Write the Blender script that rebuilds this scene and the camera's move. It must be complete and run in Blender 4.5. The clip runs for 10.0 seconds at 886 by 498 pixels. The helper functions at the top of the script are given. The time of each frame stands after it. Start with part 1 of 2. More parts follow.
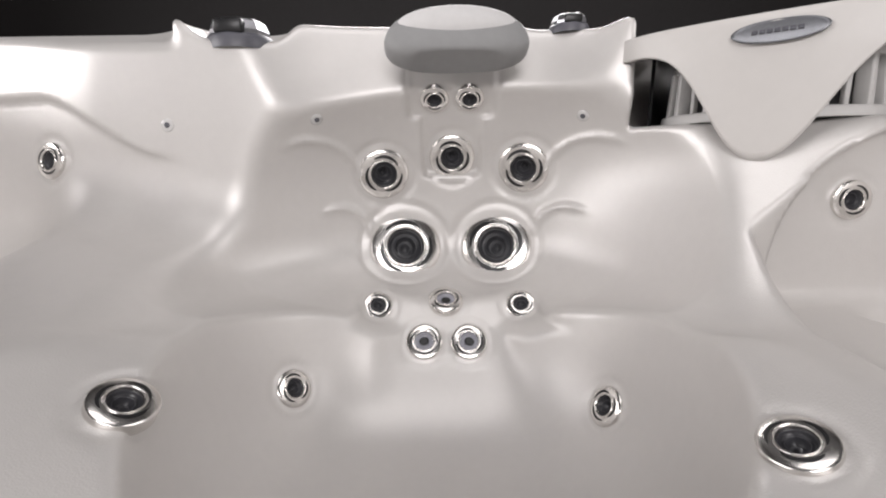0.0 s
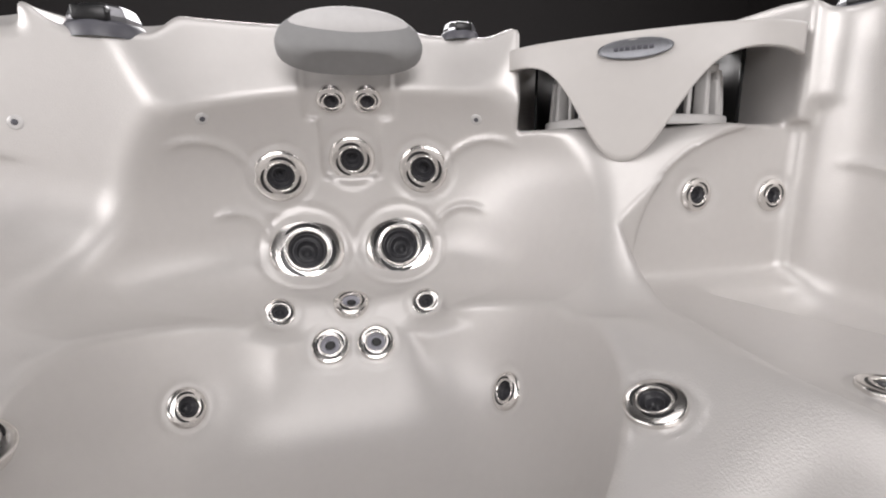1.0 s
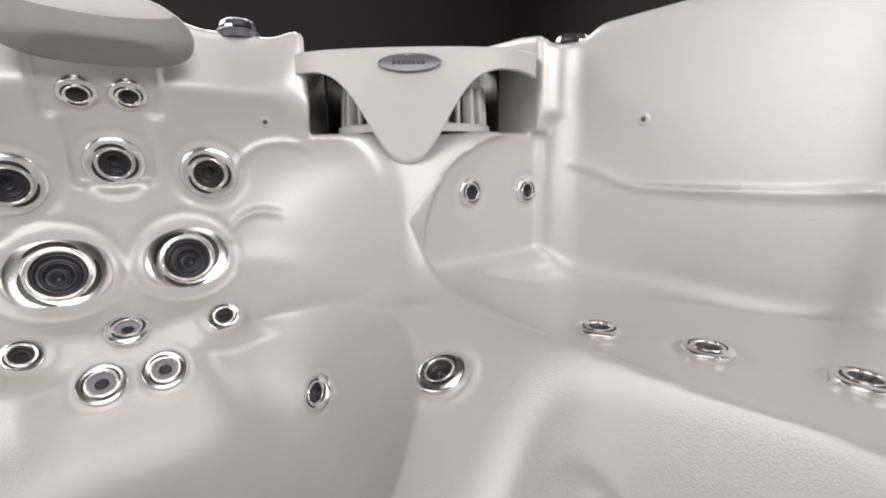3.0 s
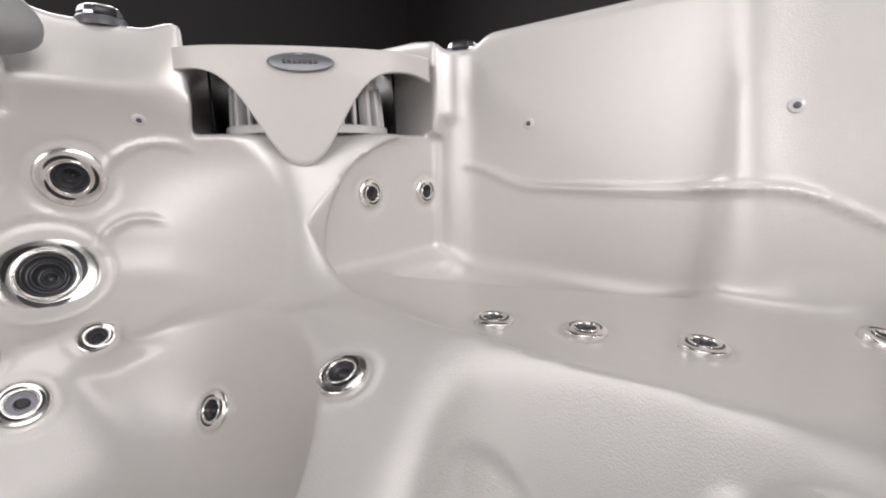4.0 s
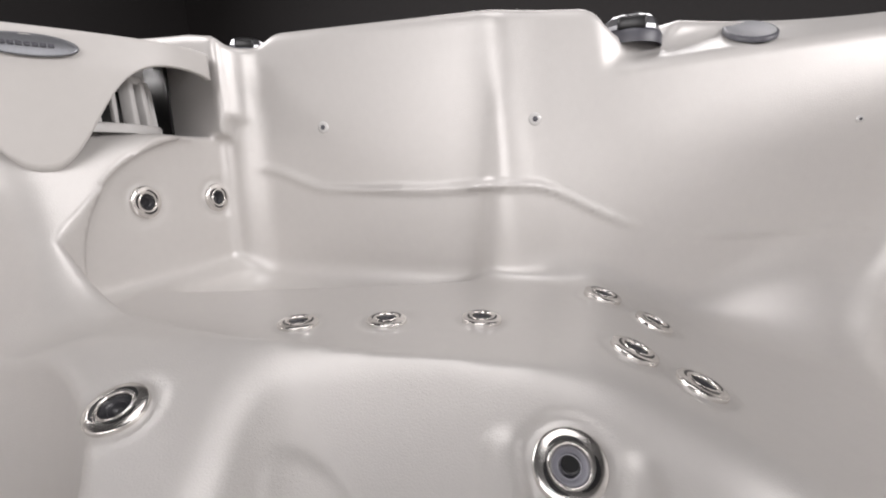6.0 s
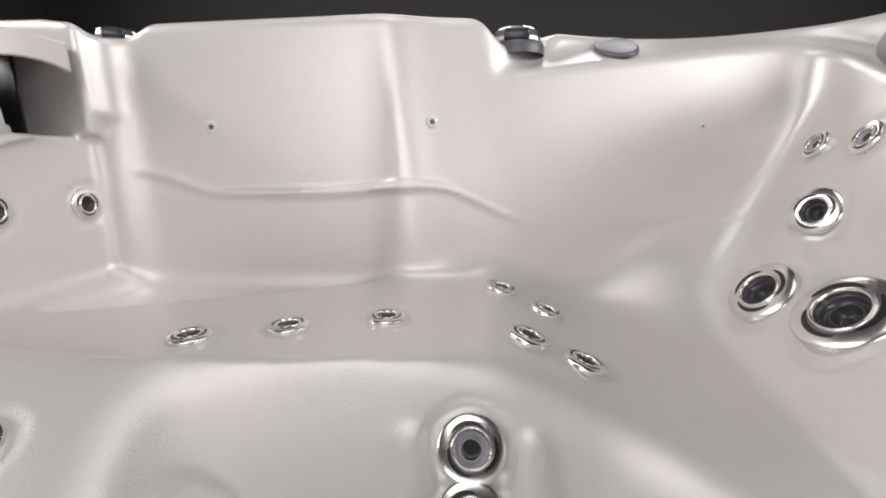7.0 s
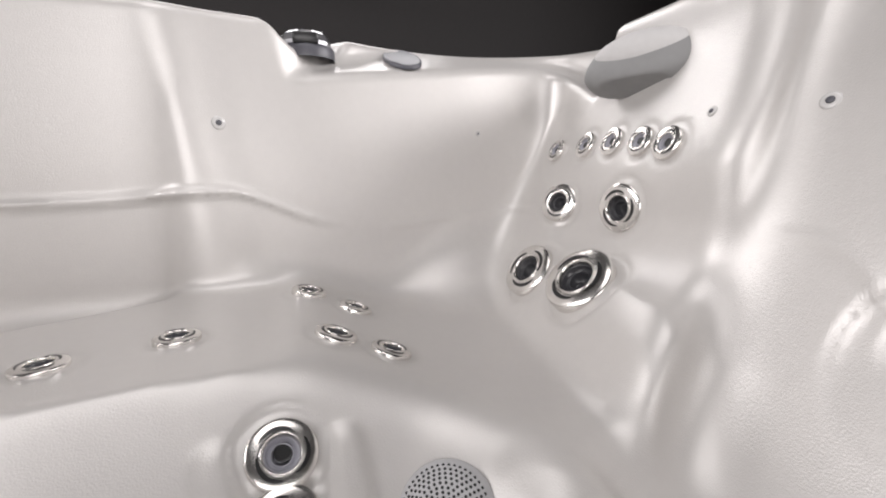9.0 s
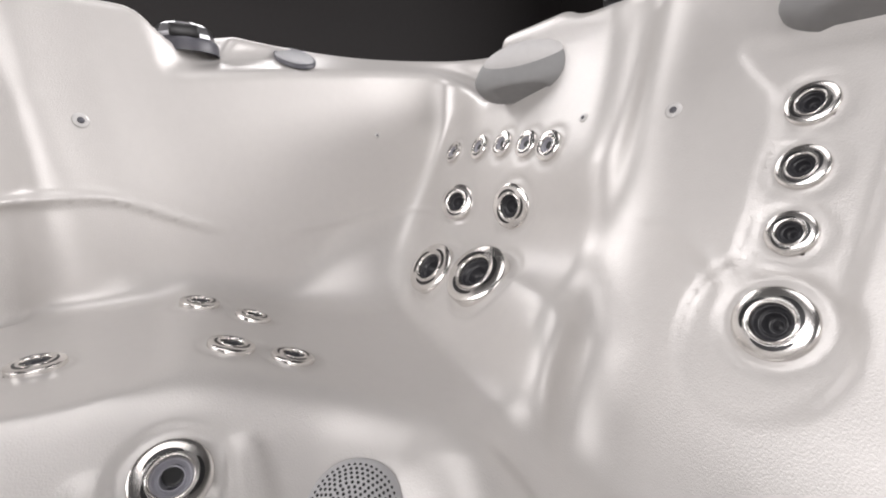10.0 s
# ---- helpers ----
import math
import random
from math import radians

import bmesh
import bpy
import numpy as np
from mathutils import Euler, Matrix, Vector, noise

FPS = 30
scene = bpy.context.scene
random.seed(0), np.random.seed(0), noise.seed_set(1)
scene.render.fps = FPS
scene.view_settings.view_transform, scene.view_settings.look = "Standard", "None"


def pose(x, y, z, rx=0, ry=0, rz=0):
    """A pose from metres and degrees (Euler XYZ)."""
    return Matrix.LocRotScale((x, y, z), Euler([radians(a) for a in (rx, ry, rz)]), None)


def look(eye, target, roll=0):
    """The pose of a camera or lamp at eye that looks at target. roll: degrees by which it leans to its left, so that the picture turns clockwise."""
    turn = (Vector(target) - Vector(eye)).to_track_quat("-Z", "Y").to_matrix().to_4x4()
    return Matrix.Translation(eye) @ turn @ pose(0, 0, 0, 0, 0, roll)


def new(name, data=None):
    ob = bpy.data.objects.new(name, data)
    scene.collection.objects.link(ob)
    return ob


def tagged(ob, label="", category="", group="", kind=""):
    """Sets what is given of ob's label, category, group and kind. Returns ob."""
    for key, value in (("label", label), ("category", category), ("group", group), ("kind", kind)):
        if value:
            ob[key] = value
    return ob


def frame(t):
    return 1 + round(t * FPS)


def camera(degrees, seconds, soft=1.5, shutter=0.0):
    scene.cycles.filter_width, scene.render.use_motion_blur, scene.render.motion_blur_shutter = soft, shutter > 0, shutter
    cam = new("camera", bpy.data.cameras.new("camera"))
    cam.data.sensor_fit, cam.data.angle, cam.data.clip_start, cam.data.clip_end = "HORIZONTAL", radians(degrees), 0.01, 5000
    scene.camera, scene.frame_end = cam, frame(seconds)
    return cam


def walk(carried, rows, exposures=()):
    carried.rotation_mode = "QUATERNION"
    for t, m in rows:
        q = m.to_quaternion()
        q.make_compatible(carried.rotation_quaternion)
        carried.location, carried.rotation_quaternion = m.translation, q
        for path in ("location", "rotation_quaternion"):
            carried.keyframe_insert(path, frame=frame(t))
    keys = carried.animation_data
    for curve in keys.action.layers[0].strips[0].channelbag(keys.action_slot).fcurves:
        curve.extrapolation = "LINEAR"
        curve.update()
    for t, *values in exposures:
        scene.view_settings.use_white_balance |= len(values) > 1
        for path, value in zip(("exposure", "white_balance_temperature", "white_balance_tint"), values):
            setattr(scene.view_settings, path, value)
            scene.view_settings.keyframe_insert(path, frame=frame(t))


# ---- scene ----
# The camera turns about an upright axis, which it stands a little ahead of and beside.
cam = camera(90.12, 10.0, soft=2.0)
PITCH, ROLL, SIDE, AHEAD, EYE = -11.763, -0.916, 0.0659, 0.0696, 0.65
TURN = [(0, -0.38), (0.5, -6.29), (1, -12.18), (1.5, -18.3), (2, -24.26), (2.5, -30.14), (4, -48.03), (4.5, -54.0), (5, -59.89), (5.5, -65.77), (7, -83.34), (7.5, -89.15), (8, -95.24), (8.5, -100.95), (9, -106.72), (9.5, -112.45), (10, -118.62)]
walk(cam, [(t, pose(0, 0, EYE, 0, 0, yaw) @ pose(SIDE, AHEAD, 0, 90 + PITCH, 0, 0) @ pose(0, 0, 0, 0, 0, ROLL)) for t, yaw in TURN])

# ---- world, lamps ----
world = bpy.data.worlds.new("studio_dark")
scene.world = world
world.use_nodes = True
world.node_tree.nodes["Background"].inputs["Color"].default_value = (0.9, 0.92, 1.0, 1)
world.node_tree.nodes["Background"].inputs["Strength"].default_value = 0.02
scene.view_settings.exposure = -0.32


def softbox(name, eye, target, width, height, watts, colour):
    data = bpy.data.lights.new(name, "AREA")
    data.shape, data.size, data.size_y, data.energy, data.color = "RECTANGLE", width, height, watts, colour
    ob = new(name, data)
    ob.matrix_world = look(eye, target)
    return ob


LAMP = (1.0, 0.965, 0.97)
softbox("softbox_overhead", (0.1, 0.0, 3.0), (0.2, 0.1, 0), 1.5, 1.5, 27, LAMP)
softbox("softbox_west", (-2.8, 0.1, 1.6), (0.7, 0.1, 0.8), 2.6, 0.8, 78, LAMP)
softbox("softbox_north", (0.4, 3.1, 2.4), (0.3, -0.6, 0.6), 2.2, 0.7, 88, LAMP)
softbox("softbox_south", (0.1, -3.1, 2.15), (0.1, 0.8, 0.7), 2.6, 0.8, 112, LAMP)
softbox("softbox_east", (3.2, 0.1, 2.5), (-0.3, 0.3, 0.4), 2.2, 0.6, 36, LAMP)


# ---- materials ----
def material(name, colour, rough=0.5, metal=0.0, mottle=0.06, grain=60.0, bump=0.0, bump_scale=400.0, coat=0.0, spec=0.5, coat_rough=0.1, rough_mottle=0.0):
    m = bpy.data.materials.new(name)
    m.use_nodes = True
    nt = m.node_tree
    bsdf = nt.nodes["Principled BSDF"]
    bsdf.inputs["Roughness"].default_value = rough
    bsdf.inputs["Metallic"].default_value = metal
    bsdf.inputs["Specular IOR Level"].default_value = spec
    bsdf.inputs["Coat Weight"].default_value = coat
    bsdf.inputs["Coat Roughness"].default_value = coat_rough
    at = nt.nodes.new("ShaderNodeTexCoord")
    large, fine = nt.nodes.new("ShaderNodeTexNoise"), nt.nodes.new("ShaderNodeTexNoise")
    large.inputs["Scale"].default_value, fine.inputs["Scale"].default_value = grain / 14, grain
    large.inputs["Detail"].default_value = fine.inputs["Detail"].default_value = 3
    both = nt.nodes.new("ShaderNodeMath")
    both.operation = "ADD"
    ramp = nt.nodes.new("ShaderNodeMapRange")
    ramp.inputs["From Min"].default_value, ramp.inputs["From Max"].default_value = 0.6, 1.4
    ramp.inputs["To Min"].default_value, ramp.inputs["To Max"].default_value = 1 - mottle, 1 + mottle
    tone = nt.nodes.new("ShaderNodeMix")
    tone.data_type, tone.blend_type = "RGBA", "MULTIPLY"
    tone.inputs["Factor"].default_value = 1.0
    tone.inputs["A"].default_value = (*colour, 1)
    for n in (large, fine):
        nt.links.new(at.outputs["Object"], n.inputs["Vector"])
    nt.links.new(large.outputs["Fac"], both.inputs[0])
    nt.links.new(fine.outputs["Fac"], both.inputs[1])
    nt.links.new(both.outputs[0], ramp.inputs["Value"])
    nt.links.new(ramp.outputs["Result"], tone.inputs["B"])
    nt.links.new(tone.outputs["Result"], bsdf.inputs["Base Color"])
    if rough_mottle:
        r = nt.nodes.new("ShaderNodeMapRange")
        r.inputs["From Min"].default_value, r.inputs["From Max"].default_value = 0.3, 0.7
        r.inputs["To Min"].default_value, r.inputs["To Max"].default_value = rough - rough_mottle, rough + rough_mottle
        nt.links.new(large.outputs["Fac"], r.inputs["Value"])
        nt.links.new(r.outputs["Result"], bsdf.inputs["Roughness"])
    if bump:
        tooth = nt.nodes.new("ShaderNodeTexNoise")
        tooth.inputs["Scale"].default_value, tooth.inputs["Detail"].default_value = bump_scale, 2
        b = nt.nodes.new("ShaderNodeBump")
        b.inputs["Strength"].default_value, b.inputs["Distance"].default_value = bump, 0.001
        nt.links.new(at.outputs["Object"], tooth.inputs["Vector"])
        nt.links.new(tooth.outputs["Fac"], b.inputs["Height"])
        nt.links.new(b.outputs["Normal"], bsdf.inputs["Normal"])
    return m


PEARL = material("pearl_acrylic", (0.63, 0.610, 0.592), 0.39, metal=0.30, mottle=0.02, bump=0.36, bump_scale=520, coat=0.30, coat_rough=0.27, rough_mottle=0.04)
COVER = material("cream_plastic", (0.55, 0.53, 0.51), 0.42, mottle=0.02, bump=0.1, bump_scale=500)
CHROME = material("polished_chrome", (0.78, 0.76, 0.735), 0.23, 1.0, mottle=0.04, grain=90)
SATIN = material("satin_grey_metal", (0.42, 0.42, 0.44), 0.28, 1.0, mottle=0.06)
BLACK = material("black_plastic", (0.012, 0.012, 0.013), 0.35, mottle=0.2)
SMOKE = material("smoke_grey_plastic", (0.09, 0.09, 0.105), 0.42, mottle=0.1)
NOZZLE = material("dark_nozzle_plastic", (0.04, 0.04, 0.045), 0.25, mottle=0.15)
LILAC = material("pale_grey_plastic", (0.36, 0.36, 0.40), 0.35, mottle=0.05)
FOAM = material("grey_foam_skin", (0.26, 0.26, 0.26), 0.62, mottle=0.06, bump=0.3, bump_scale=900)
FOAM_PALE = material("pale_grey_foam_skin", (0.60, 0.59, 0.585), 0.66, mottle=0.05, bump=0.3, bump_scale=900)
BASKET = material("light_grey_basket_plastic", (0.60, 0.59, 0.58), 0.4, mottle=0.06)
GRILLE = material("pale_grille_plastic", (0.50, 0.50, 0.51), 0.45, mottle=0.05)
LENS = material("clear_lens_plastic", (0.62, 0.61, 0.60), 0.12, mottle=0.05)
DARK_WALL = material("dark_studio_paint", (0.022, 0.019, 0.019), 0.7, mottle=0.10, grain=30, bump=0.1, bump_scale=120)
DARK_FLOOR = material("dark_studio_floor", (0.035, 0.033, 0.032), 0.55, mottle=0.15, grain=30)
BADGE = material("brushed_grey_badge", (0.22, 0.225, 0.24), 0.35, 0.8, mottle=0.1, grain=200)


# ---- shell form ----
# The moulded shell is one solid: a block from which seats, well and recesses are scooped and blended.
def smax(a, b, k):
    h = np.maximum(k - np.abs(a - b), 0.0)
    return np.maximum(a, b) + h * h / (4 * k)


def smin(a, b, k):
    return -smax(-a, -b, k)


def convex(x, y, corners, k):
    """A rounded convex outline, corners anticlockwise: negative inside."""
    d = None
    for (ax, ay), (bx, by) in zip(corners, corners[1:] + corners[:1]):
        n = math.hypot(bx - ax, by - ay)
        e = ((by - ay) * (x - ax) - (bx - ax) * (y - ay)) / n
        d = e if d is None else smax(d, e, k)
    return d


def scoop(x, y, z, corners, floor, lean, level, k_side, k_floor):
    """An open void with a floor and walls that lean out with the height."""
    return smax(convex(x, y, corners, k_side) - lean * (z - level), floor - z, k_floor)


def dish(x, y, z, corners, floor, lean, level, k_side, k_floor):
    """A scoop whose leaning walls turn upright just over the level."""
    return smax(convex(x, y, corners, k_side) - lean * smin(z - level, 0.0 * z + 0.02, 0.03), floor - z, k_floor)


UPPER = [(-1.0, -0.63), (0.98, -0.63), (0.93, -0.1), (0.915, 0.66), (0.44, 0.935), (-1.0, 0.935)]
PAN = [(0.57, -0.05), (0.585, 0.09), (0.551, 0.193), (0.504, 0.329), (0.456, 0.44), (0.42, 0.56), (0.395, 0.68), (0.35, 0.82), (0.28, 0.90), (-0.11, 0.90), (-0.18, 0.82), (-0.26, 0.70), (-0.35, 0.55), (-0.45, 0.30), (-0.47, -0.05)]
WELL = [(0.585, 0.09), (0.555, 0.185), (0.51, 0.26), (0.44, 0.315), (-0.20, 0.32), (-0.34, 0.24), (-0.45, 0.10), (-0.46, -0.20), (-0.32, -0.50), (0.28, -0.44), (0.44, -0.43), (0.54, -0.35), (0.61, -0.26), (0.625, -0.13), (0.605, 0.0)]
LEGS = [(0.44, -0.02), (0.908, -0.02), (0.893, 0.73), (0.53, 0.73)]
CHANNEL = [(0.93, 0.06), (0.915, 0.70), (0.66, 0.70), (0.80, 0.30)]
BODY = [(0.22, -0.45), (0.24, -0.655), (1.09, -0.685), (1.09, -0.50), (0.93, 0.08), (0.22, 0.08)]
SOUTH = [(-0.5, -0.9), (0.50, -0.9), (0.515, -0.64), (0.495, -0.45), (0.36, -0.2), (-0.4, -0.2)]
CORNER = [(0.25, -0.665), (1.09, -0.685), (1.125, -0.62), (1.065, -0.40), (0.95, 0.02), (0.25, 0.0)]
SILL = [(0.9, -0.84), (1.12, -0.82), (1.24, -0.62), (1.24, -0.38), (1.06, -0.06), (0.9, 0.0)]
FILTER = [(0.422, 0.91), (0.60, 0.77), (0.862, 0.66), (0.872, 0.80), (0.84, 1.0), (0.60, 1.14), (0.48, 1.10)]
WEST = [(-1.02, 0.30), (-0.62, 0.50), (-0.55, 0.80), (-0.66, 0.99), (-1.02, 0.99)]
CONTROLS = [(-0.31, 0.99, 0.044), (0.33, 1.02, 0.016), (0.97, 0.71, 0.026), (1.085, -0.10, 0.044), (0.60, -0.77, 0.020)]
LEDGE = [(-1.3, 0.80), (-0.44, 0.80), (-0.40, 0.97), (-0.52, 1.09), (-1.3, 1.09)]
RIM = 0.913


def step(v, lo, hi):
    t = np.clip((v - lo) / (hi - lo), 0, 1)
    return t * t * (3 - 2 * t)


def air(x, y, z):
    ne = 0.55 * x + 0.835 * y
    nw = -0.75 * x + 0.66 * y
    floor = smax(smax(0.445, 0.445 + 1.35 * (ne - 0.80), 0.10), 0.445 + 0.35 * (nw - 0.70), 0.10)
    floor = smin(floor, 0.69, 0.04)
    a = scoop(x, y, z, UPPER, floor, 0.05, 0.8, 0.08, 0.12)
    # north seat: a wide shoulder bowl, a sloping lower back and a round hip bucket
    bowl = ((np.abs((x - 0.10) / np.where(x > 0.10, 0.395 + 0.08 * step(z, 0.45, 0.70), 0.51)) ** 2.5 + np.abs((y - 0.46) / 0.64) ** 2.5 + np.abs((z - 0.52) / np.where(z > 0.52, 0.40, 0.47)) ** 2.5) ** 0.4 - 1) * 0.5
    bowl = smax(bowl, 0.52 - y, 0.06)
    bowl = smax(bowl, 0.355 + 0.25 * np.clip(0.88 - y, 0, 0.2) + 0.05 * np.abs(x - 0.1) - z, 0.13)
    a = smin(a, bowl, 0.028)
    u, v, e = np.abs((x - 0.055) / 0.315), np.abs((y - 0.565) / 0.32), np.where(y < 0.565, 2.0, 2.8)
    bucket = ((u ** e + v ** e + 1e-9) ** (1 / e) - 1) * 0.315 - 0.28 * (z - 0.37)
    bucket = smax(bucket, 0.16 - z, 0.16)
    spine = smax(np.abs(x - 0.085) - 0.110 - 0.065 * step(z, 0.305, 0.35), y - 1.035 - 1.0 * (z - 0.445), 0.05)
    spine = smax(smax(smax(spine, 0.22 - z, 0.10), z - 0.50, 0.05), 0.50 - y, 0.05)
    hips = smin(bucket, spine, 0.05)
    # arms that slope in from the ridge, and the foot well
    crest = 0.440 - 0.085 * step(y, 0.62, 0.92)
    a = smin(a, dish(x, y, z, PAN, 0.20, 2.3, crest, 0.05, 0.10), 0.022)
    a = smin(a, dish(x, y, z, WELL, 0.05, 1.0, 0.44, 0.03, 0.12), 0.045)
    a = smin(a, hips, 0.013)
    # lounger: legs, side channel, body and back
    legs = scoop(x, y, z, LEGS, 0.418, 0.03, 0.44, 0.03, 0.03)
    legs = smax(legs, 0.028 - convex(x, y, PAN, 0.03) - 0.6 * (z - 0.44), 0.012)
    arch = (np.maximum(0.90 - x, 0) / 0.345) ** 2.5 + (np.maximum(z - 0.44, 0) / 0.262) ** 2.5
    legs = smax(legs, ((arch + 1e-9) ** 0.4 - 1) * 0.3 - 6.0 * np.maximum(0.71 - y, 0), 0.02)
    legs = smax(legs, z - 0.73, 0.02)
    a = smin(a, legs, 0.016)
    a = smin(a, scoop(x, y, z, CHANNEL, 0.355, 0.02, 0.44, 0.08, 0.08), 0.018)
    back = smax(0.33, 0.44 + 1.9 * (-0.508 - 0.10 * (x - 0.66) - y), 0.07)
    back = smax(back, 0.30 + 1.3 * (x - 0.91) - 1.5 * smax(y + 0.25, 0.0, 0.2), 0.12)
    body = smax(back, 0.440 + 0.5 * smin(y + 0.03, 0.0, 0.05), 0.08)
    a = smin(a, scoop(x, y, z, BODY, body, 0.12, 0.6, 0.08, 0.05), 0.05)
    a = smin(a, scoop(x, y, z, CORNER, smax(back, 0.44, 0.05), 0.10, 0.75, 0.08, 0.05), 0.06)
    a = smin(a, scoop(x, y, z, SILL, 0.82 + 0.45 * (x - 1.03), 0.2, 0.9, 0.10, 0.02), 0.02)
    # south seat
    back = smax(0.275, 0.42 + 2.4 * (-0.60 - y), 0.24)
    a = smin(a, scoop(x, y, z, SOUTH, back, 0.12, 0.62, 0.10, 0.09), 0.06)
    # north-west seat
    a = smin(a, scoop(x, y, z, WEST, 0.40, 0.10, 0.7, 0.20, 0.16), 0.07)
    # sloping sill over the north-west wall
    a = smin(a, scoop(x, y, z, LEDGE, 0.862 + 0.40 * (y - 0.94), 0.0, 0.9, 0.08, 0.02), 0.02)
    # recess behind the cover
    a = smin(a, scoop(x, y, z, FILTER, 0.70, 0.0, 0.8, 0.025, 0.01), 0.012)
    return a


def bead(d, width):
    return np.exp(-(d / width) ** 2)


def arc(x, z, cx, cz, r, a0, a1):
    """A raised line along part of a circle in the x-z plane, fading at its ends."""
    turn = np.degrees(np.arctan2(z - cz, x - cx))
    return bead(np.hypot(x - cx, z - cz) - r, 0.007) * step(turn, a0 - 25, a0 + 15) * step(turn, a1 + 25, a1 - 15)


PADS = [(0.505, 0.033, 0.36, 0.211, -0.977, 0.019), (0.518, -0.102, 0.349, 0.116, -0.993, 0.017), (0.393, 0.235, 0.367, 0.973, -0.231, 0.034), (0.445, -0.313, 0.33, -0.181, -0.984, 0.085)]


def relief(x, y, z):
    """Fine moulded lines: beads stand out, panels are sunk."""
    d = 0.0
    # rounded upright pads on the risers: place of the round top, way along the riser, half width
    for px, py, pz, tx, ty, half in PADS:
        side = (x - px) * tx + (y - py) * ty
        off = np.hypot(side, np.maximum(z - pz + half, 0)) - half
        d = d + 0.006 * step(off, 0.007, -0.005) * step(np.hypot(x - px, y - py), half + 0.10, half + 0.06) * step(pz + 0.04 - z, 0.0, 0.03)
    # line along the east wall
    line = 0.585 + 0.045 * step(y, 0.48, 0.66) - 0.07 * step(y, 0.06, -0.16) + 0.012 * bead(y - 0.10, 0.10)
    d = d + 0.005 * bead(z - line, 0.0075) * step(x, 0.84, 0.88) * step(y, -0.16, -0.06) * step(y, 0.68, 0.62)
    # line on the corner wall beside the backrest
    d = d + 0.003 * bead(z - 0.50 - 0.02 * step(y, -0.2, -0.6), 0.006) * step(x, 0.95, 1.0) * step(y, -0.2, -0.28) * step(y, -0.66, -0.6)
    # panels and wings on the north seat's back
    north = step(y, 0.80, 0.86)
    m = np.abs(x - 0.095)
    wide = step(m, 0.098, 0.082) * step(z, 0.725, 0.74) * step(z, 0.84, 0.82)
    slim = step(m, 0.072, 0.056) * step(z, 0.60, 0.62) * step(z, 0.75, 0.735)
    wings = arc(m, z, 0.285, 0.600, 0.085, 70, 180) + arc(m, z, 0.250, 0.475, 0.066, 75, 175)
    d = d + north * (0.007 * wings - 0.010 * np.maximum(wide, slim))
    # sunk field on the north-west seat's back
    line = 0.772 - 0.115 * step(x, -0.70, -0.44)
    d = d - 0.009 * step(z, line + 0.007, line - 0.007) * step(y, 0.78, 0.84) * step(x, -0.40, -0.52) * step(z, 0.47, 0.58)
    # folds on the south seat's back
    d = d + 0.0028 * step(y, -0.52, -0.58) * arc(x, z, 0.425, 0.435, 0.115, 85, 150)
    # sunk column on the south seat's back
    south = step(y, -0.55, -0.62)
    n = np.abs(x - 0.255 - 0.04 * (z - 0.45))
    half = 0.052 + 0.07 * step(z, 0.69, 0.79)
    column = np.maximum(step(n, half + 0.010, half - 0.005) * step(z, 0.44, 0.46) * step(z, 0.81, 0.77), step(np.hypot(x - 0.268, z - 0.452), 0.092, 0.076))
    d = d - south * 0.010 * column
    return d


def shell(x, y, z):
    """Negative inside the moulded material."""
    top = RIM
    for cx, cy, deep in CONTROLS:
        top = top - deep * np.exp(-(((x - cx) ** 2 + (y - cy) ** 2) / 0.0085) ** 3)
    top = top - 0.035 * np.exp(-(((x - 0.50) ** 2 + (y - 1.05) ** 2) / 0.02) ** 2)
    block = smax(np.maximum(np.abs(x - 0.12) - 1.24, np.abs(y - 0.14) - 1.10), z - top, 0.04)
    return smax(block, -air(x, y, z), 0.020) - relief(x, y, z)


def slope(x, y, z, e=0.002):
    g = np.stack([shell(x + e, y, z) - shell(x - e, y, z), shell(x, y + e, z) - shell(x, y - e, z), shell(x, y, z + e) - shell(x, y, z - e)], -1) / (2 * e)
    return g
# ---- end of shell form ----


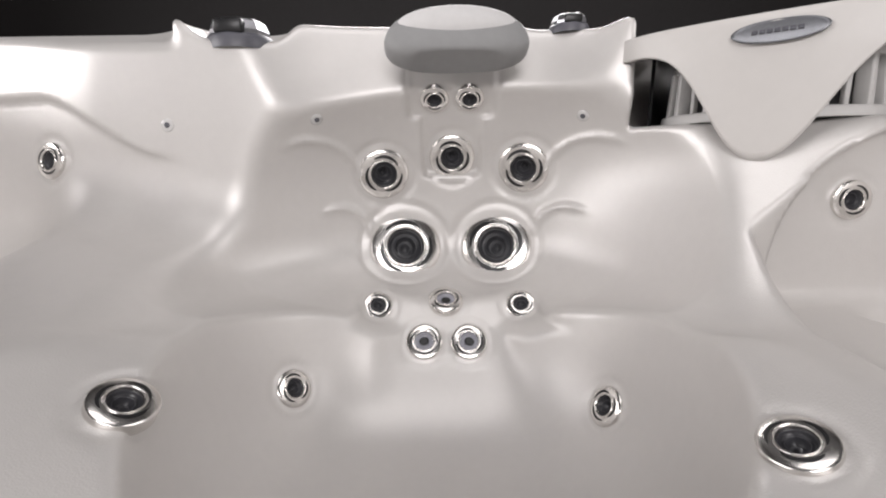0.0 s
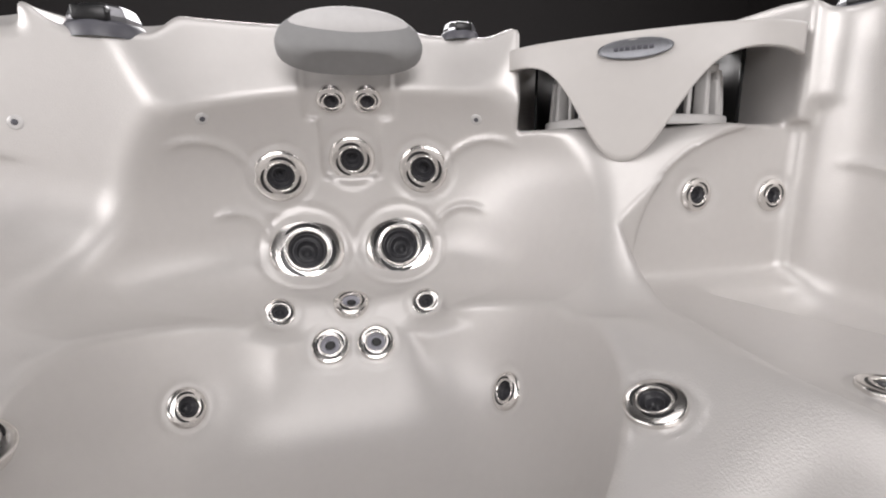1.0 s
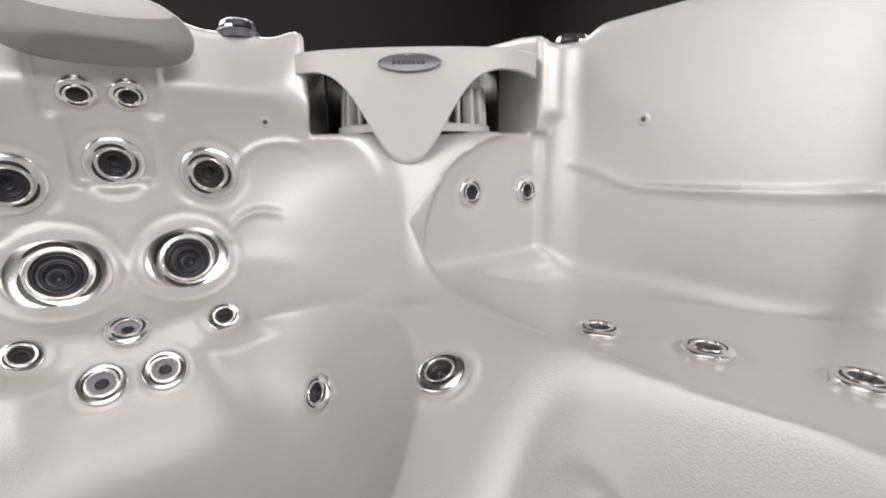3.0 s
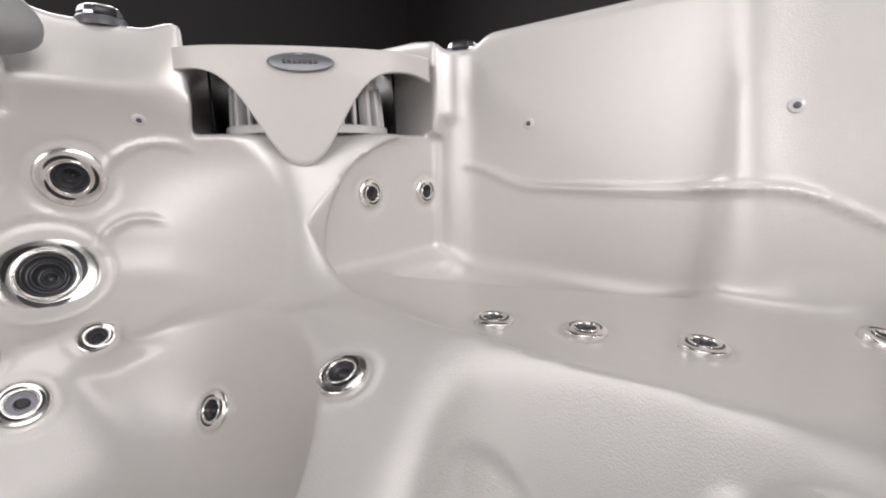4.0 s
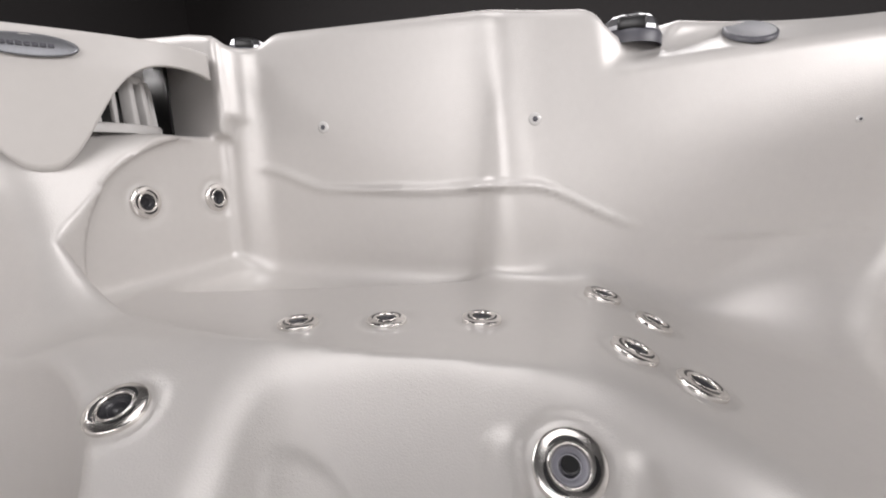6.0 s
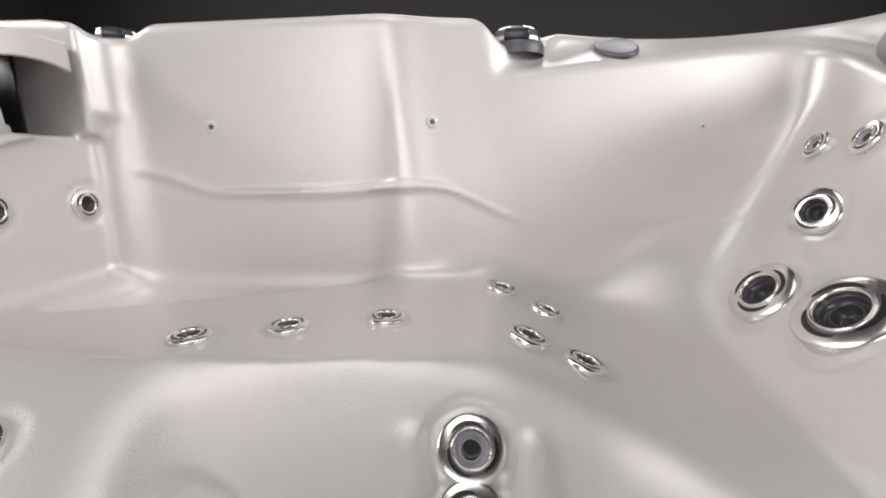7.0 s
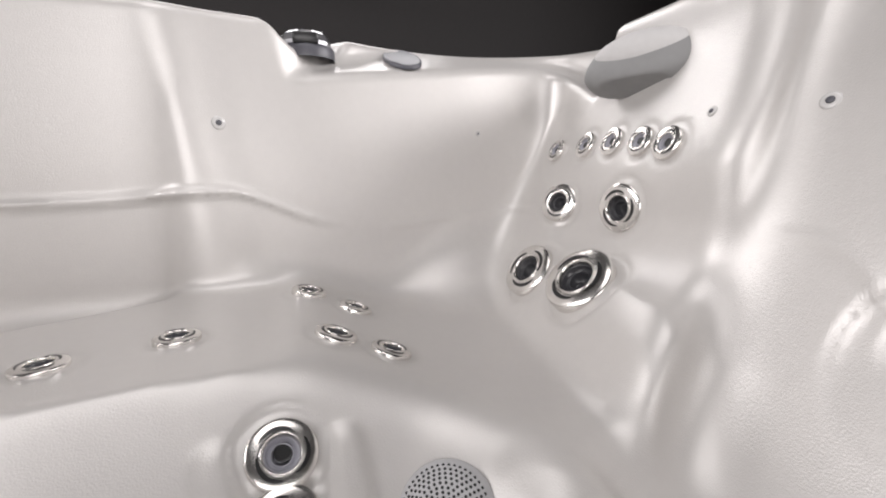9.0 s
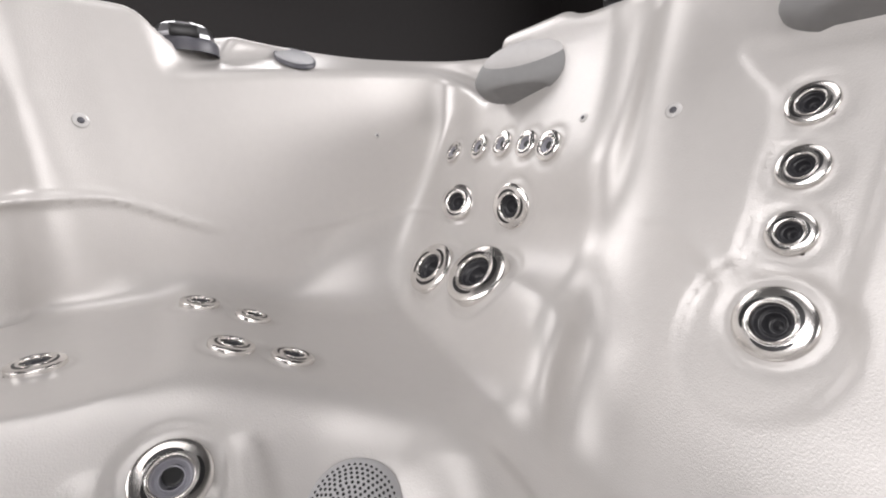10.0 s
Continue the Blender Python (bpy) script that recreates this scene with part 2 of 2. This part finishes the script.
def surface_net(field, origin, h):
    """Vertices and quads on the zero level of a grid of values."""
    s = field < 0
    n = [d - 1 for d in field.shape]
    corner = lambda a, i, j, k: a[i:i + n[0], j:j + n[1], k:k + n[2]]
    count = sum(corner(s, i, j, k).astype(np.int8) for i in (0, 1) for j in (0, 1) for k in (0, 1))
    cells = np.argwhere((count > 0) & (count < 8))
    index = np.full(n, -1, np.int32)
    index[tuple(cells.T)] = np.arange(len(cells))
    total, hits = np.zeros((len(cells), 3)), np.zeros(len(cells))
    for axis in range(3):
        others = [a for a in range(3) if a != axis]
        for u in (0, 1):
            for v in (0, 1):
                a = cells.copy()
                a[:, others[0]] += u
                a[:, others[1]] += v
                b = a.copy()
                b[:, axis] += 1
                fa, fb = field[tuple(a.T)], field[tuple(b.T)]
                cross = (fa < 0) != (fb < 0)
                w = np.where(cross, fa / np.where(cross, fa - fb, 1), 0)
                p = a.astype(float)
                p[:, axis] += w
                total[cross] += p[cross]
                hits += cross
    verts = total / hits[:, None] * h + origin
    quads = []
    for axis in range(3):
        u, v = [(1, 2), (2, 0), (0, 1)][axis]
        lo = [slice(None)] * 3
        hi = [slice(None)] * 3
        lo[axis], hi[axis] = slice(0, -1), slice(1, None)
        e = np.argwhere(s[tuple(lo)] != s[tuple(hi)])
        e = e[(e[:, u] > 0) & (e[:, v] > 0) & (e[:, u] < n[u]) & (e[:, v] < n[v])]
        ring = []
        for du, dv in ((-1, -1), (0, -1), (0, 0), (-1, 0)):
            c = e.copy()
            c[:, u] += du
            c[:, v] += dv
            ring.append(index[tuple(c.T)])
        q = np.stack(ring, 1)
        flip = ~s[tuple(e.T)]
        q[flip] = q[flip][:, ::-1]
        quads.append(q)
    return verts, np.concatenate(quads)


def settle(p, rounds=2):
    """Draw points on to the shell's surface."""
    for _ in range(rounds):
        v, g = shell(*p.T), slope(*p.T)
        step = v / np.maximum((g * g).sum(1), 0.05)
        p = p - g * np.clip(step, -0.006, 0.006)[:, None]
    return p


# ---- mesh helpers ----
def part(name, bm, mat, parent=None, label="", smooth=True):
    me = bpy.data.meshes.new(name)
    bm.to_mesh(me)
    bm.free()
    me.materials.append(mat)
    if smooth:
        me.polygons.foreach_set("use_smooth", [True] * len(me.polygons))
    ob = new(name, me)
    if parent:
        ob.parent = parent
    if label:
        ob["label"] = label
    return ob


def lathe(bm, profile, turns=32, ripple=None):
    """Turn a profile of (radius, height) about z. ripple(angle, radius) gives a new radius."""
    rings = []
    for r, h in profile:
        ring = []
        for i in range(turns):
            a = 2 * math.pi * i / turns
            q = ripple(a, r) if ripple else r
            ring.append(bm.verts.new((q * math.cos(a), q * math.sin(a), h)))
        rings.append(ring)
    for a, b in zip(rings, rings[1:]):
        for i in range(turns):
            j = (i + 1) % turns
            bm.faces.new((a[i], a[j], b[j], b[i]))
    return rings


def capped(bm, ring):
    bm.faces.new(ring)


def box(bm, x0, x1, y0, y1, z0, z1, bevel=0.0):
    g = bmesh.ops.create_cube(bm, size=1)
    for v in g["verts"]:
        v.co = Vector(((x0 + x1) / 2 + v.co.x * (x1 - x0), (y0 + y1) / 2 + v.co.y * (y1 - y0), (z0 + z1) / 2 + v.co.z * (z1 - z0)))
    if bevel:
        bmesh.ops.bevel(bm, geom=[e for e in bm.edges if e.verts[0] in g["verts"]], offset=bevel, segments=2, affect="EDGES", profile=0.5)


def facing(place, normal, turn=0.0, up=(0, 0, 1)):
    """A pose whose z points along the normal and whose y points up as far as it can."""
    n = Vector(normal).normalized()
    u = Vector(up) - n * Vector(up).dot(n)
    if u.length < 0.15:
        u = Vector((0, 1, 0)) - n * n.y
    u.normalize()
    return Matrix.Translation(place) @ Matrix((u.cross(n), u, n)).transposed().to_4x4() @ pose(0, 0, 0, 0, 0, turn)


def on_shell(x, y, z):
    """The nearest place on the shell, and its normal."""
    p = settle(np.array([[x, y, z]], float), 6)
    g = slope(*p.T)[0]
    return Vector(p[0]), Vector(g).normalized()


# ---- room ----
def slab(name, x0, x1, y0, y1, z0, z1, mat, label, category):
    bm = bmesh.new()
    box(bm, x0, x1, y0, y1, z0, z1)
    ob = part(name, bm, mat, smooth=False)
    return tagged(ob, label, category, kind="structure")


slab("floor", -3.6, 3.8, -3.6, 3.8, -0.1, 0.0, DARK_FLOOR, "dark matt studio floor under the hot tub", "floor")
slab("ceiling", -3.6, 3.8, -3.6, 3.8, 3.2, 3.3, DARK_WALL, "dark painted studio ceiling", "ceiling")
slab("wall_north", -3.6, 3.8, 3.6, 3.8, 0.0, 3.2, DARK_WALL, "dark brown-grey painted studio wall", "wall")
slab("wall_south", -3.6, 3.8, -3.6, -3.4, 0.0, 3.2, DARK_WALL, "dark brown-grey painted studio wall", "wall")
slab("wall_east", 3.6, 3.8, -3.4, 3.6, 0.0, 3.2, DARK_WALL, "dark brown-grey painted studio wall", "wall")
slab("wall_west", -3.6, -3.4, -3.4, 3.6, 0.0, 3.2, DARK_WALL, "dark brown-grey painted studio wall", "wall")

# ---- hot tub ----
SEAT_JETS = [(0.06, 1.03, 0.769, 0.03), (0.133, 1.029, 0.769, 0.03), (0.097, 1.099, 0.651, 0.051), (-0.058, 1.079, 0.616, 0.056), (0.257, 1.075, 0.625, 0.056), (-0.015, 1.085, 0.444, 0.082), (0.198, 1.084, 0.443, 0.082), (-0.064, 0.938, 0.351, 0.031), (0.232, 0.938, 0.348, 0.031), (0.076, 0.951, 0.355, 0.036), (0.032, 0.888, 0.292, 0.036), (0.12, 0.886, 0.291, 0.036)]
HIP_JETS = [(-0.188, 0.76, 0.268, 0.032), (0.324, 0.694, 0.263, 0.032), (-0.267, 0.491, 0.402, 0.034), (0.364, 0.396, 0.408, 0.03), (-0.688, 0.958, 0.654, 0.036)]
LEG_JETS = [(0.689, 0.735, 0.577, 0.03), (0.854, 0.734, 0.571, 0.03), (0.592, 0.348, 0.418, 0.029), (0.638, 0.23, 0.418, 0.029), (0.682, 0.099, 0.418, 0.029), (0.863, -0.071, 0.411, 0.031), (0.828, -0.149, 0.383, 0.03), (0.669, -0.106, 0.399, 0.031), (0.655, -0.183, 0.37, 0.031), (0.501, -0.035, 0.339, 0.038), (0.453, -0.037, 0.293, 0.038)]
BACK_JETS = [(1.01, -0.666, 0.659, 0.028), (0.886, -0.66, 0.668, 0.028), (0.792, -0.654, 0.672, 0.028), (0.705, -0.646, 0.67, 0.027), (0.635, -0.638, 0.665, 0.028), (0.897, -0.609, 0.546, 0.042), (0.708, -0.618, 0.555, 0.044), (0.85, -0.516, 0.412, 0.057), (0.681, -0.521, 0.434, 0.062)]
SOUTH_JETS = [(0.291, -0.723, 0.703, 0.027), (0.279, -0.693, 0.632, 0.027), (0.269, -0.665, 0.56, 0.026), (0.257, -0.628, 0.465, 0.042)]
LIGHTS = [(-0.174, 0.981, 0.727, 0.012), (0.356, 0.982, 0.727, 0.012), (-0.439, 0.932, 0.716, 0.012), (0.926, 0.498, 0.715, 0.012), (0.95, 0.062, 0.716, 0.012), (1.09, -0.489, 0.704, 0.006), (0.572, -0.652, 0.708, 0.008), (0.461, -0.719, 0.711, 0.012)]
tub = tagged(new("hot_tub"), "empty cream pearl acrylic hot tub with chrome jets", "hot tub")
STEP = 0.0075
start = np.array([-1.2, -1.05, -0.012])
axes = [np.arange(s, e, STEP, dtype=np.float32) for s, e in zip(start, (1.45, 1.32, 0.95))]
verts, quads = surface_net(shell(axes[0][:, None, None], axes[1][None, :, None], axes[2][None, None, :]), start, STEP)
verts = settle(verts)
bored = np.zeros(len(verts), bool)
for x, y, z, r in SEAT_JETS + HIP_JETS + LEG_JETS + BACK_JETS + SOUTH_JETS:
    # a shallow moulded ring round each jet
    p, n = on_shell(x, y, z)
    near = np.flatnonzero(np.abs(verts - np.array(p)).max(1) < 1.6 * r)
    d = np.linalg.norm(verts[near] - np.array(p), axis=1)
    bored[near[d < 0.72 * r]] = True
    verts[near] += np.outer(-min(0.0045, 0.09 * r) * np.exp(-((d - 1.24 * r) / 0.006) ** 2), np.array(n))
verts[:, 2] = np.maximum(verts[:, 2], 0.0)
quads = quads[~bored[quads].any(1)]
me = bpy.data.meshes.new("shell")
me.vertices.add(len(verts))
me.vertices.foreach_set("co", verts.astype(np.float32).ravel())
me.loops.add(4 * len(quads))
me.loops.foreach_set("vertex_index", quads.astype(np.int32).ravel())
me.polygons.add(len(quads))
me.polygons.foreach_set("loop_start", np.arange(0, 4 * len(quads), 4, dtype=np.int32))
me.update(calc_edges=True)
me.validate()
me.polygons.foreach_set("use_smooth", np.ones(len(me.polygons), bool))
me.materials.append(PEARL)
shell_ob = new("shell", me)
shell_ob.parent = tub


# ---- jets ----
def jet_meshes():
    """One jet of radius 1: chrome flange, dark slot, three-lobed swirl ring, and a stepped nozzle."""
    made = {}
    dome = [(1.0, -0.35), (1.0, 0.06), (0.985, 0.085), (0.95, 0.11), (0.88, 0.135), (0.80, 0.152), (0.70, 0.165), (0.60, 0.172), (0.545, 0.16), (0.515, 0.12), (0.50, 0.05), (0.49, -0.1)]
    bm = bmesh.new()
    lathe(bm, dome, 48)
    made["flange"] = (bm, CHROME)
    bm = bmesh.new()
    for k in range(3):
        rows = []
        for i in range(15):
            f = i / 14
            a = 2 * math.pi * k / 3 + math.radians(92) * f
            wide = 0.055 * math.sin(math.pi * f) ** 0.6 + 0.006
            mid = 0.645 + 0.16 * f - 0.10 * f * f
            rows.append([bm.verts.new((q * math.cos(a), q * math.sin(a), 0.168 - 0.25 * max(0, q - 0.66) ** 1.3 + 0.012)) for q in (mid - wide, mid, mid + wide)])
        for p, q in zip(rows, rows[1:]):
            for c in (0, 1):
                bm.faces.new((p[c], p[c + 1], q[c + 1], q[c]))
    made["slot"] = (bm, BLACK)
    bm = bmesh.new()
    lobes = lambda a, r: r * (1 + 0.035 * math.cos(3 * a)) if r > 0.55 else r
    lathe(bm, [(0.585, 0.16), (0.575, 0.195), (0.55, 0.205), (0.52, 0.19), (0.50, 0.12), (0.49, -0.1)], 60, lobes)
    made["swirl"] = (bm, CHROME)
    bm = bmesh.new()
    r = lathe(bm, [(0.51, -0.05), (0.49, 0.05), (0.46, 0.06), (0.44, 0.03), (0.43, -0.10), (0.34, -0.12), (0.33, -0.04), (0.30, -0.03), (0.28, -0.06), (0.25, -0.35), (0.17, -0.36), (0.16, -0.30), (0.13, -0.30), (0.11, -0.55)], 32)
    capped(bm, r[-1])
    made["nozzle"] = (bm, NOZZLE)
    out = {}
    for n, (bm, mat) in made.items():
        bmesh.ops.recalc_face_normals(bm, faces=bm.faces)
        m2 = bpy.data.meshes.new(n)
        bm.to_mesh(m2)
        bm.free()
        m2.materials.append(mat)
        m2.polygons.foreach_set("use_smooth", [True] * len(m2.polygons))
        out[n] = m2
    bm = bmesh.new()
    r = lathe(bm, [(0.27, -0.045), (0.25, -0.04), (0.20, -0.055)], 24)
    capped(bm, r[-1])
    out["bore"] = bpy.data.meshes.new("bore")
    bm.to_mesh(out["bore"])
    bm.free()
    out["bore"].materials.append(BLACK)
    pale = out["nozzle"].copy()
    pale.materials[0] = LILAC
    out["pale_nozzle"] = pale
    return out


JET = jet_meshes()


def jet(x, y, z, r, turn=0.0, pale=False, aim=(0, 0, 0)):
    p, n = on_shell(x, y, z)
    n = (n + Vector(aim)).normalized()
    ob = new("jet", JET["flange"])
    ob.parent = tub
    ob.matrix_basis = facing(p + n * (0.16 if aim[0] else 0.05) * r, n, turn) @ Matrix.Scale(r, 4)
    for name, key in (("slot", "slot"), ("swirl_ring", "swirl"), ("nozzle", "pale_nozzle" if pale else "nozzle")):
        child = new(name, JET[key])
        child.parent = ob
    if pale:
        child = new("nozzle_bore", JET["bore"])
        child.parent = ob
        child.location.x = 0.08
    return ob


PALE = SEAT_JETS[9:] + LEG_JETS[9:] + BACK_JETS[:5]
for x, y, z, r in SEAT_JETS + HIP_JETS + LEG_JETS + BACK_JETS + SOUTH_JETS:
    jet(x, y, z, r, random.uniform(0, 120), (x, y, z, r) in PALE, (-0.22 if r > 0.035 else -0.08, 0.05, 0) if (x, y, z, r) in BACK_JETS else (0, 0, 0))

# ---- small light lenses ----
for x, y, z, r in LIGHTS:
    p, n = on_shell(x, y, z)
    bm = bmesh.new()
    rr = lathe(bm, [(r, -0.002), (r, 0.001), (r * 0.8, 0.0022), (r * 0.42, 0.0022)], 24)
    capped(bm, rr[-1])
    ob = part("light_lens", bm, LENS, tub, "clear plastic light lens")
    ob.matrix_basis = facing(p, n)
    bm = bmesh.new()
    rr = lathe(bm, [(r * 0.42, 0.001), (r * 0.42, 0.0032), (r * 0.30, 0.004)], 20)
    capped(bm, rr[-1])
    part("lens_core", bm, SMOKE, ob)


# ---- headrest pillows ----
def pillow(place, normal, half_w, half_h, depth, turn=0.0):
    root = tagged(new("headrest_pillow"), "two-tone grey foam headrest pillow on the shell's rim", "pillow", group="headrest pillows")
    root.matrix_basis = facing(place, normal, turn)
    bm = bmesh.new()
    bmesh.ops.create_uvsphere(bm, u_segments=56, v_segments=28, radius=1)
    for v in bm.verts:
        x, y, z = v.co
        s = lambda c, e: math.copysign(abs(c) ** e, c)
        x, y, z = s(x, 0.85), s(y, 0.80), s(z, 0.60)
        v.co = (x * half_w * (1 - 0.10 * y), y * half_h, z * depth)
        if v.co.y < -half_h * 0.80 and abs(v.co.x) < half_w * 0.55:
            v.co.y = -half_h * 0.80
    part("pillow_body", bm, FOAM, root)
    bm = bmesh.new()
    bmesh.ops.create_uvsphere(bm, u_segments=48, v_segments=24, radius=1)
    for v in bm.verts:
        x, y, z = v.co
        v.co = (x * half_w * 0.84, half_h * 0.26 + y * half_h * 0.68, depth * 0.50 + z * depth * 0.72)
    part("pillow_inset", bm, FOAM_PALE, root, "pale grey inset pad")
    return root


pillow((0.103, 0.945, 0.858), (0, -0.88, 0.48), 0.131, 0.056, 0.042)
pillow((0.775, -0.695, 0.812), (-0.30, 0.84, 0.45), 0.112, 0.056, 0.042, 2)
pillow((0.225, -0.775, 0.835), (0, 0.86, 0.5), 0.131, 0.058, 0.042)


# ---- filter basket and its cover ----
def basket(cx, cy, z0, r, h):
    root = tagged(new("filter_basket"), "light grey ribbed plastic filter basket behind the cover", "filter")
    root.matrix_basis = pose(cx, cy, z0)
    bm = bmesh.new()
    lathe(bm, [(r * 1.04, 0.0), (r * 1.04, 0.012), (r * 1.03, 0.016), (r * 0.92, 0.016), (r * 0.92, 0.0)], 64)
    part("base_ring", bm, BASKET, root)
    bm = bmesh.new()
    lathe(bm, [(r * 0.80, 0.0), (r * 0.80, h - 0.03), (0.02, h - 0.03)], 40)
    part("core", bm, BLACK, root)
    tower = None
    for i in range(9):
        turn = pose(0, 0, 0, 0, 0, i * 40 + 12)
        if tower is None:
            bm = bmesh.new()
            for side in (-1, 1):
                box(bm, r * 0.86, r * 1.0, side * 0.021 - 0.008, side * 0.021 + 0.008, 0.008, h - 0.010, 0.003)
            box(bm, r * 0.86, r * 0.985, -0.029, 0.029, h - 0.016, h, 0.004)
            for v in bm.verts:
                v.co.y *= 1 - 0.22 * v.co.z / h
                v.co.x *= 1 - 0.04 * v.co.z / h
            tower = part("rib", bm, BASKET, root)
            ob = tower
        else:
            ob = new("rib", tower.data)
            ob.parent = root
        ob.matrix_basis = turn
        bm = bmesh.new()
        box(bm, r * 0.90, r * 0.96, -0.004, 0.004, 0.01, h - 0.02, 0.0015)
        mid_bar = part("bar", bm, BASKET, root)
        mid_bar.matrix_basis = turn @ pose(0, 0, 0, 0, 0, 20)
    # black sheet round the back of the basket, added for the recess's deep shade
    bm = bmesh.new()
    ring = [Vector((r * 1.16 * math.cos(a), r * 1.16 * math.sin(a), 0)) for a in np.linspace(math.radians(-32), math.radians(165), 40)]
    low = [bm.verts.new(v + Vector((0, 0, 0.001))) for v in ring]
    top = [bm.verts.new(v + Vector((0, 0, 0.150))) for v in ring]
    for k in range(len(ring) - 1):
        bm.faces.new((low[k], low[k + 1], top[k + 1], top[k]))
    shade_sheet = part("shade_sheet", bm, BLACK, root, "black sheet standing in for the deep shade of the recess")
    thick = shade_sheet.modifiers.new("thick", "SOLIDIFY")
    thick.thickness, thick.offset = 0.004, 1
    return root


basket(0.665, 0.905, 0.70, 0.165, 0.105)


def cover():
    root = tagged(new("waterfall_cover"), "cream plastic cover with a pointed apron over the filter recess", "cover")
    along, out = Vector((0.8, -0.6, 0)), Vector((-0.6, -0.8, 0))
    mid = Vector((0.579, 0.778, 0))
    bm = bmesh.new()
    cols, rows, grid = 72, 26, []
    for i in range(cols + 1):
        u = -1 + 2 * i / cols
        low = 0.815 - 0.178 * math.exp(-(abs(u) / 0.37) ** 2.3) - 0.012 * abs(u) ** 8
        high = 0.850
        line = []
        for j in range(rows + 1):
            t = j / rows
            if t < 0.65:
                s = t / 0.65
                zz = low + (high - low) * s
                push = 0.0
            else:
                s = (t - 0.65) / 0.35
                zz = high + 0.022 * math.sin(s * math.pi / 2)
                push = -0.26 * s ** 1.2
            bulge = 0.030 * (1 - u * u) - 0.05 * abs(u) ** 6
            flare = -0.10 * max(0, zz - 0.80) ** 1.0
            line.append(bm.verts.new(mid + along * (u * 0.258 - 0.008) + out * (bulge + push + flare) + Vector((0, 0, zz))))
        grid.append(line)
    for a, b in zip(grid, grid[1:]):
        for j in range(rows):
            bm.faces.new((a[j], b[j], b[j + 1], a[j + 1]))
    bmesh.ops.recalc_face_normals(bm, faces=bm.faces)
    ob = part("cover_panel", bm, COVER, root)
    thick = ob.modifiers.new("thick", "SOLIDIFY")
    thick.thickness, thick.offset = 0.010, -1
    place = mid + out * 0.031 + Vector((0, 0, 0.822))
    bm = bmesh.new()
    rr = lathe(bm, [(1.08, -0.3), (1.08, 0.1), (1.0, 0.2), (0.95, 0.1), (0.9, 0.05)], 48)
    capped(bm, rr[-1])
    for v in bm.verts:
        v.co = (v.co.x * 0.054, v.co.y * 0.017, v.co.z * 0.006)
    b = part("badge", bm, BADGE, root, "oval brushed grey badge")
    b.matrix_basis = facing(place, out + Vector((0, 0, 0.35)))
    bm = bmesh.new()
    for i in range(7):
        box(bm, -0.032 + i * 0.009, -0.025 + i * 0.009, -0.003, 0.003, 0.0, 0.0016)
    part("badge_mark", bm, SMOKE, b)
    return root


cover()


# ---- diverter controls on the rim ----
def control(x, y, z, yaw, size=1.0):
    root = new("diverter_control")
    root.parent = tub
    root.matrix_basis = pose(x, y, z, 0, 0, yaw) @ Matrix.Scale(size, 4)
    bm = bmesh.new()
    rr = lathe(bm, [(0.056, -0.01), (0.056, 0.008), (0.052, 0.014)], 40)
    capped(bm, rr[-1])
    part("control_base", bm, SMOKE, root)
    bm = bmesh.new()
    rr = lathe(bm, [(0.050, 0.012), (0.050, 0.022), (0.044, 0.036), (0.036, 0.041), (0.02, 0.043)], 10)
    capped(bm, rr[-1])
    part("control_cap", bm, SATIN, root, "satin grey metal cap", smooth=False)
    bm = bmesh.new()
    box(bm, -0.024, 0.024, -0.054, -0.03, 0.012, 0.034, 0.004)
    part("control_window", bm, BLACK, root)
    return root


for (x, y, deep), yaw, size in zip(CONTROLS, (0, 0, -60, -90, 180), (1.10, 0.7, 0.8, 1.05, 0.75)):
    control(x, y, RIM - deep - 0.006, yaw, size)

# ---- control panel ----
p, n = on_shell(1.149, -0.319, 0.873)
bm = bmesh.new()
rr = lathe(bm, [(1.0, -0.5), (1.0, 0.6), (0.93, 1.0), (0.86, 0.8)], 48)
capped(bm, rr[-1])
for v in bm.verts:
    v.co = (v.co.x * 0.080, v.co.y * 0.044, v.co.z * 0.006)
panel = part("control_panel", bm, SMOKE, tub, "oval dark grey keypad")
panel.matrix_basis = facing(p + n * 0.005, n, 90)

# ---- suction grille ----
def grille(x, y, z, r):
    p, n = on_shell(x, y, z)
    bm = bmesh.new()
    dome = [(r, -0.01), (r, 0.006), (r * 0.96, 0.012), (r * 0.80, 0.020), (r * 0.55, 0.027), (r * 0.25, 0.030)]
    rr = lathe(bm, dome, 48)
    capped(bm, rr[-1])
    ob = part("suction_grille", bm, GRILLE, tub, "pale grey perforated domed suction grille")
    ob.matrix_basis = facing(p, n)
    bm = bmesh.new()
    for ring in range(9):
        q = r * (0.16 + 0.085 * ring)
        h = float(np.interp(q, [a for a, _ in dome[::-1]], [b for _, b in dome[::-1]])) + 0.0006
        count = int(2 * math.pi * q / 0.0062)
        for i in range(count):
            a = 2 * math.pi * (i + 0.5 * (ring % 2)) / count
            c = [bm.verts.new((q * math.cos(a) + 0.0018 * math.cos(b), q * math.sin(a) + 0.0018 * math.sin(b), h)) for b in (0, 1.05, 2.1, 3.14, 4.19, 5.24)]
            bm.faces.new(c)
    tagged(part("hole_pattern", bm, BLACK, ob), kind="stuff")


grille(0.437, -0.201, 0.273, 0.055)
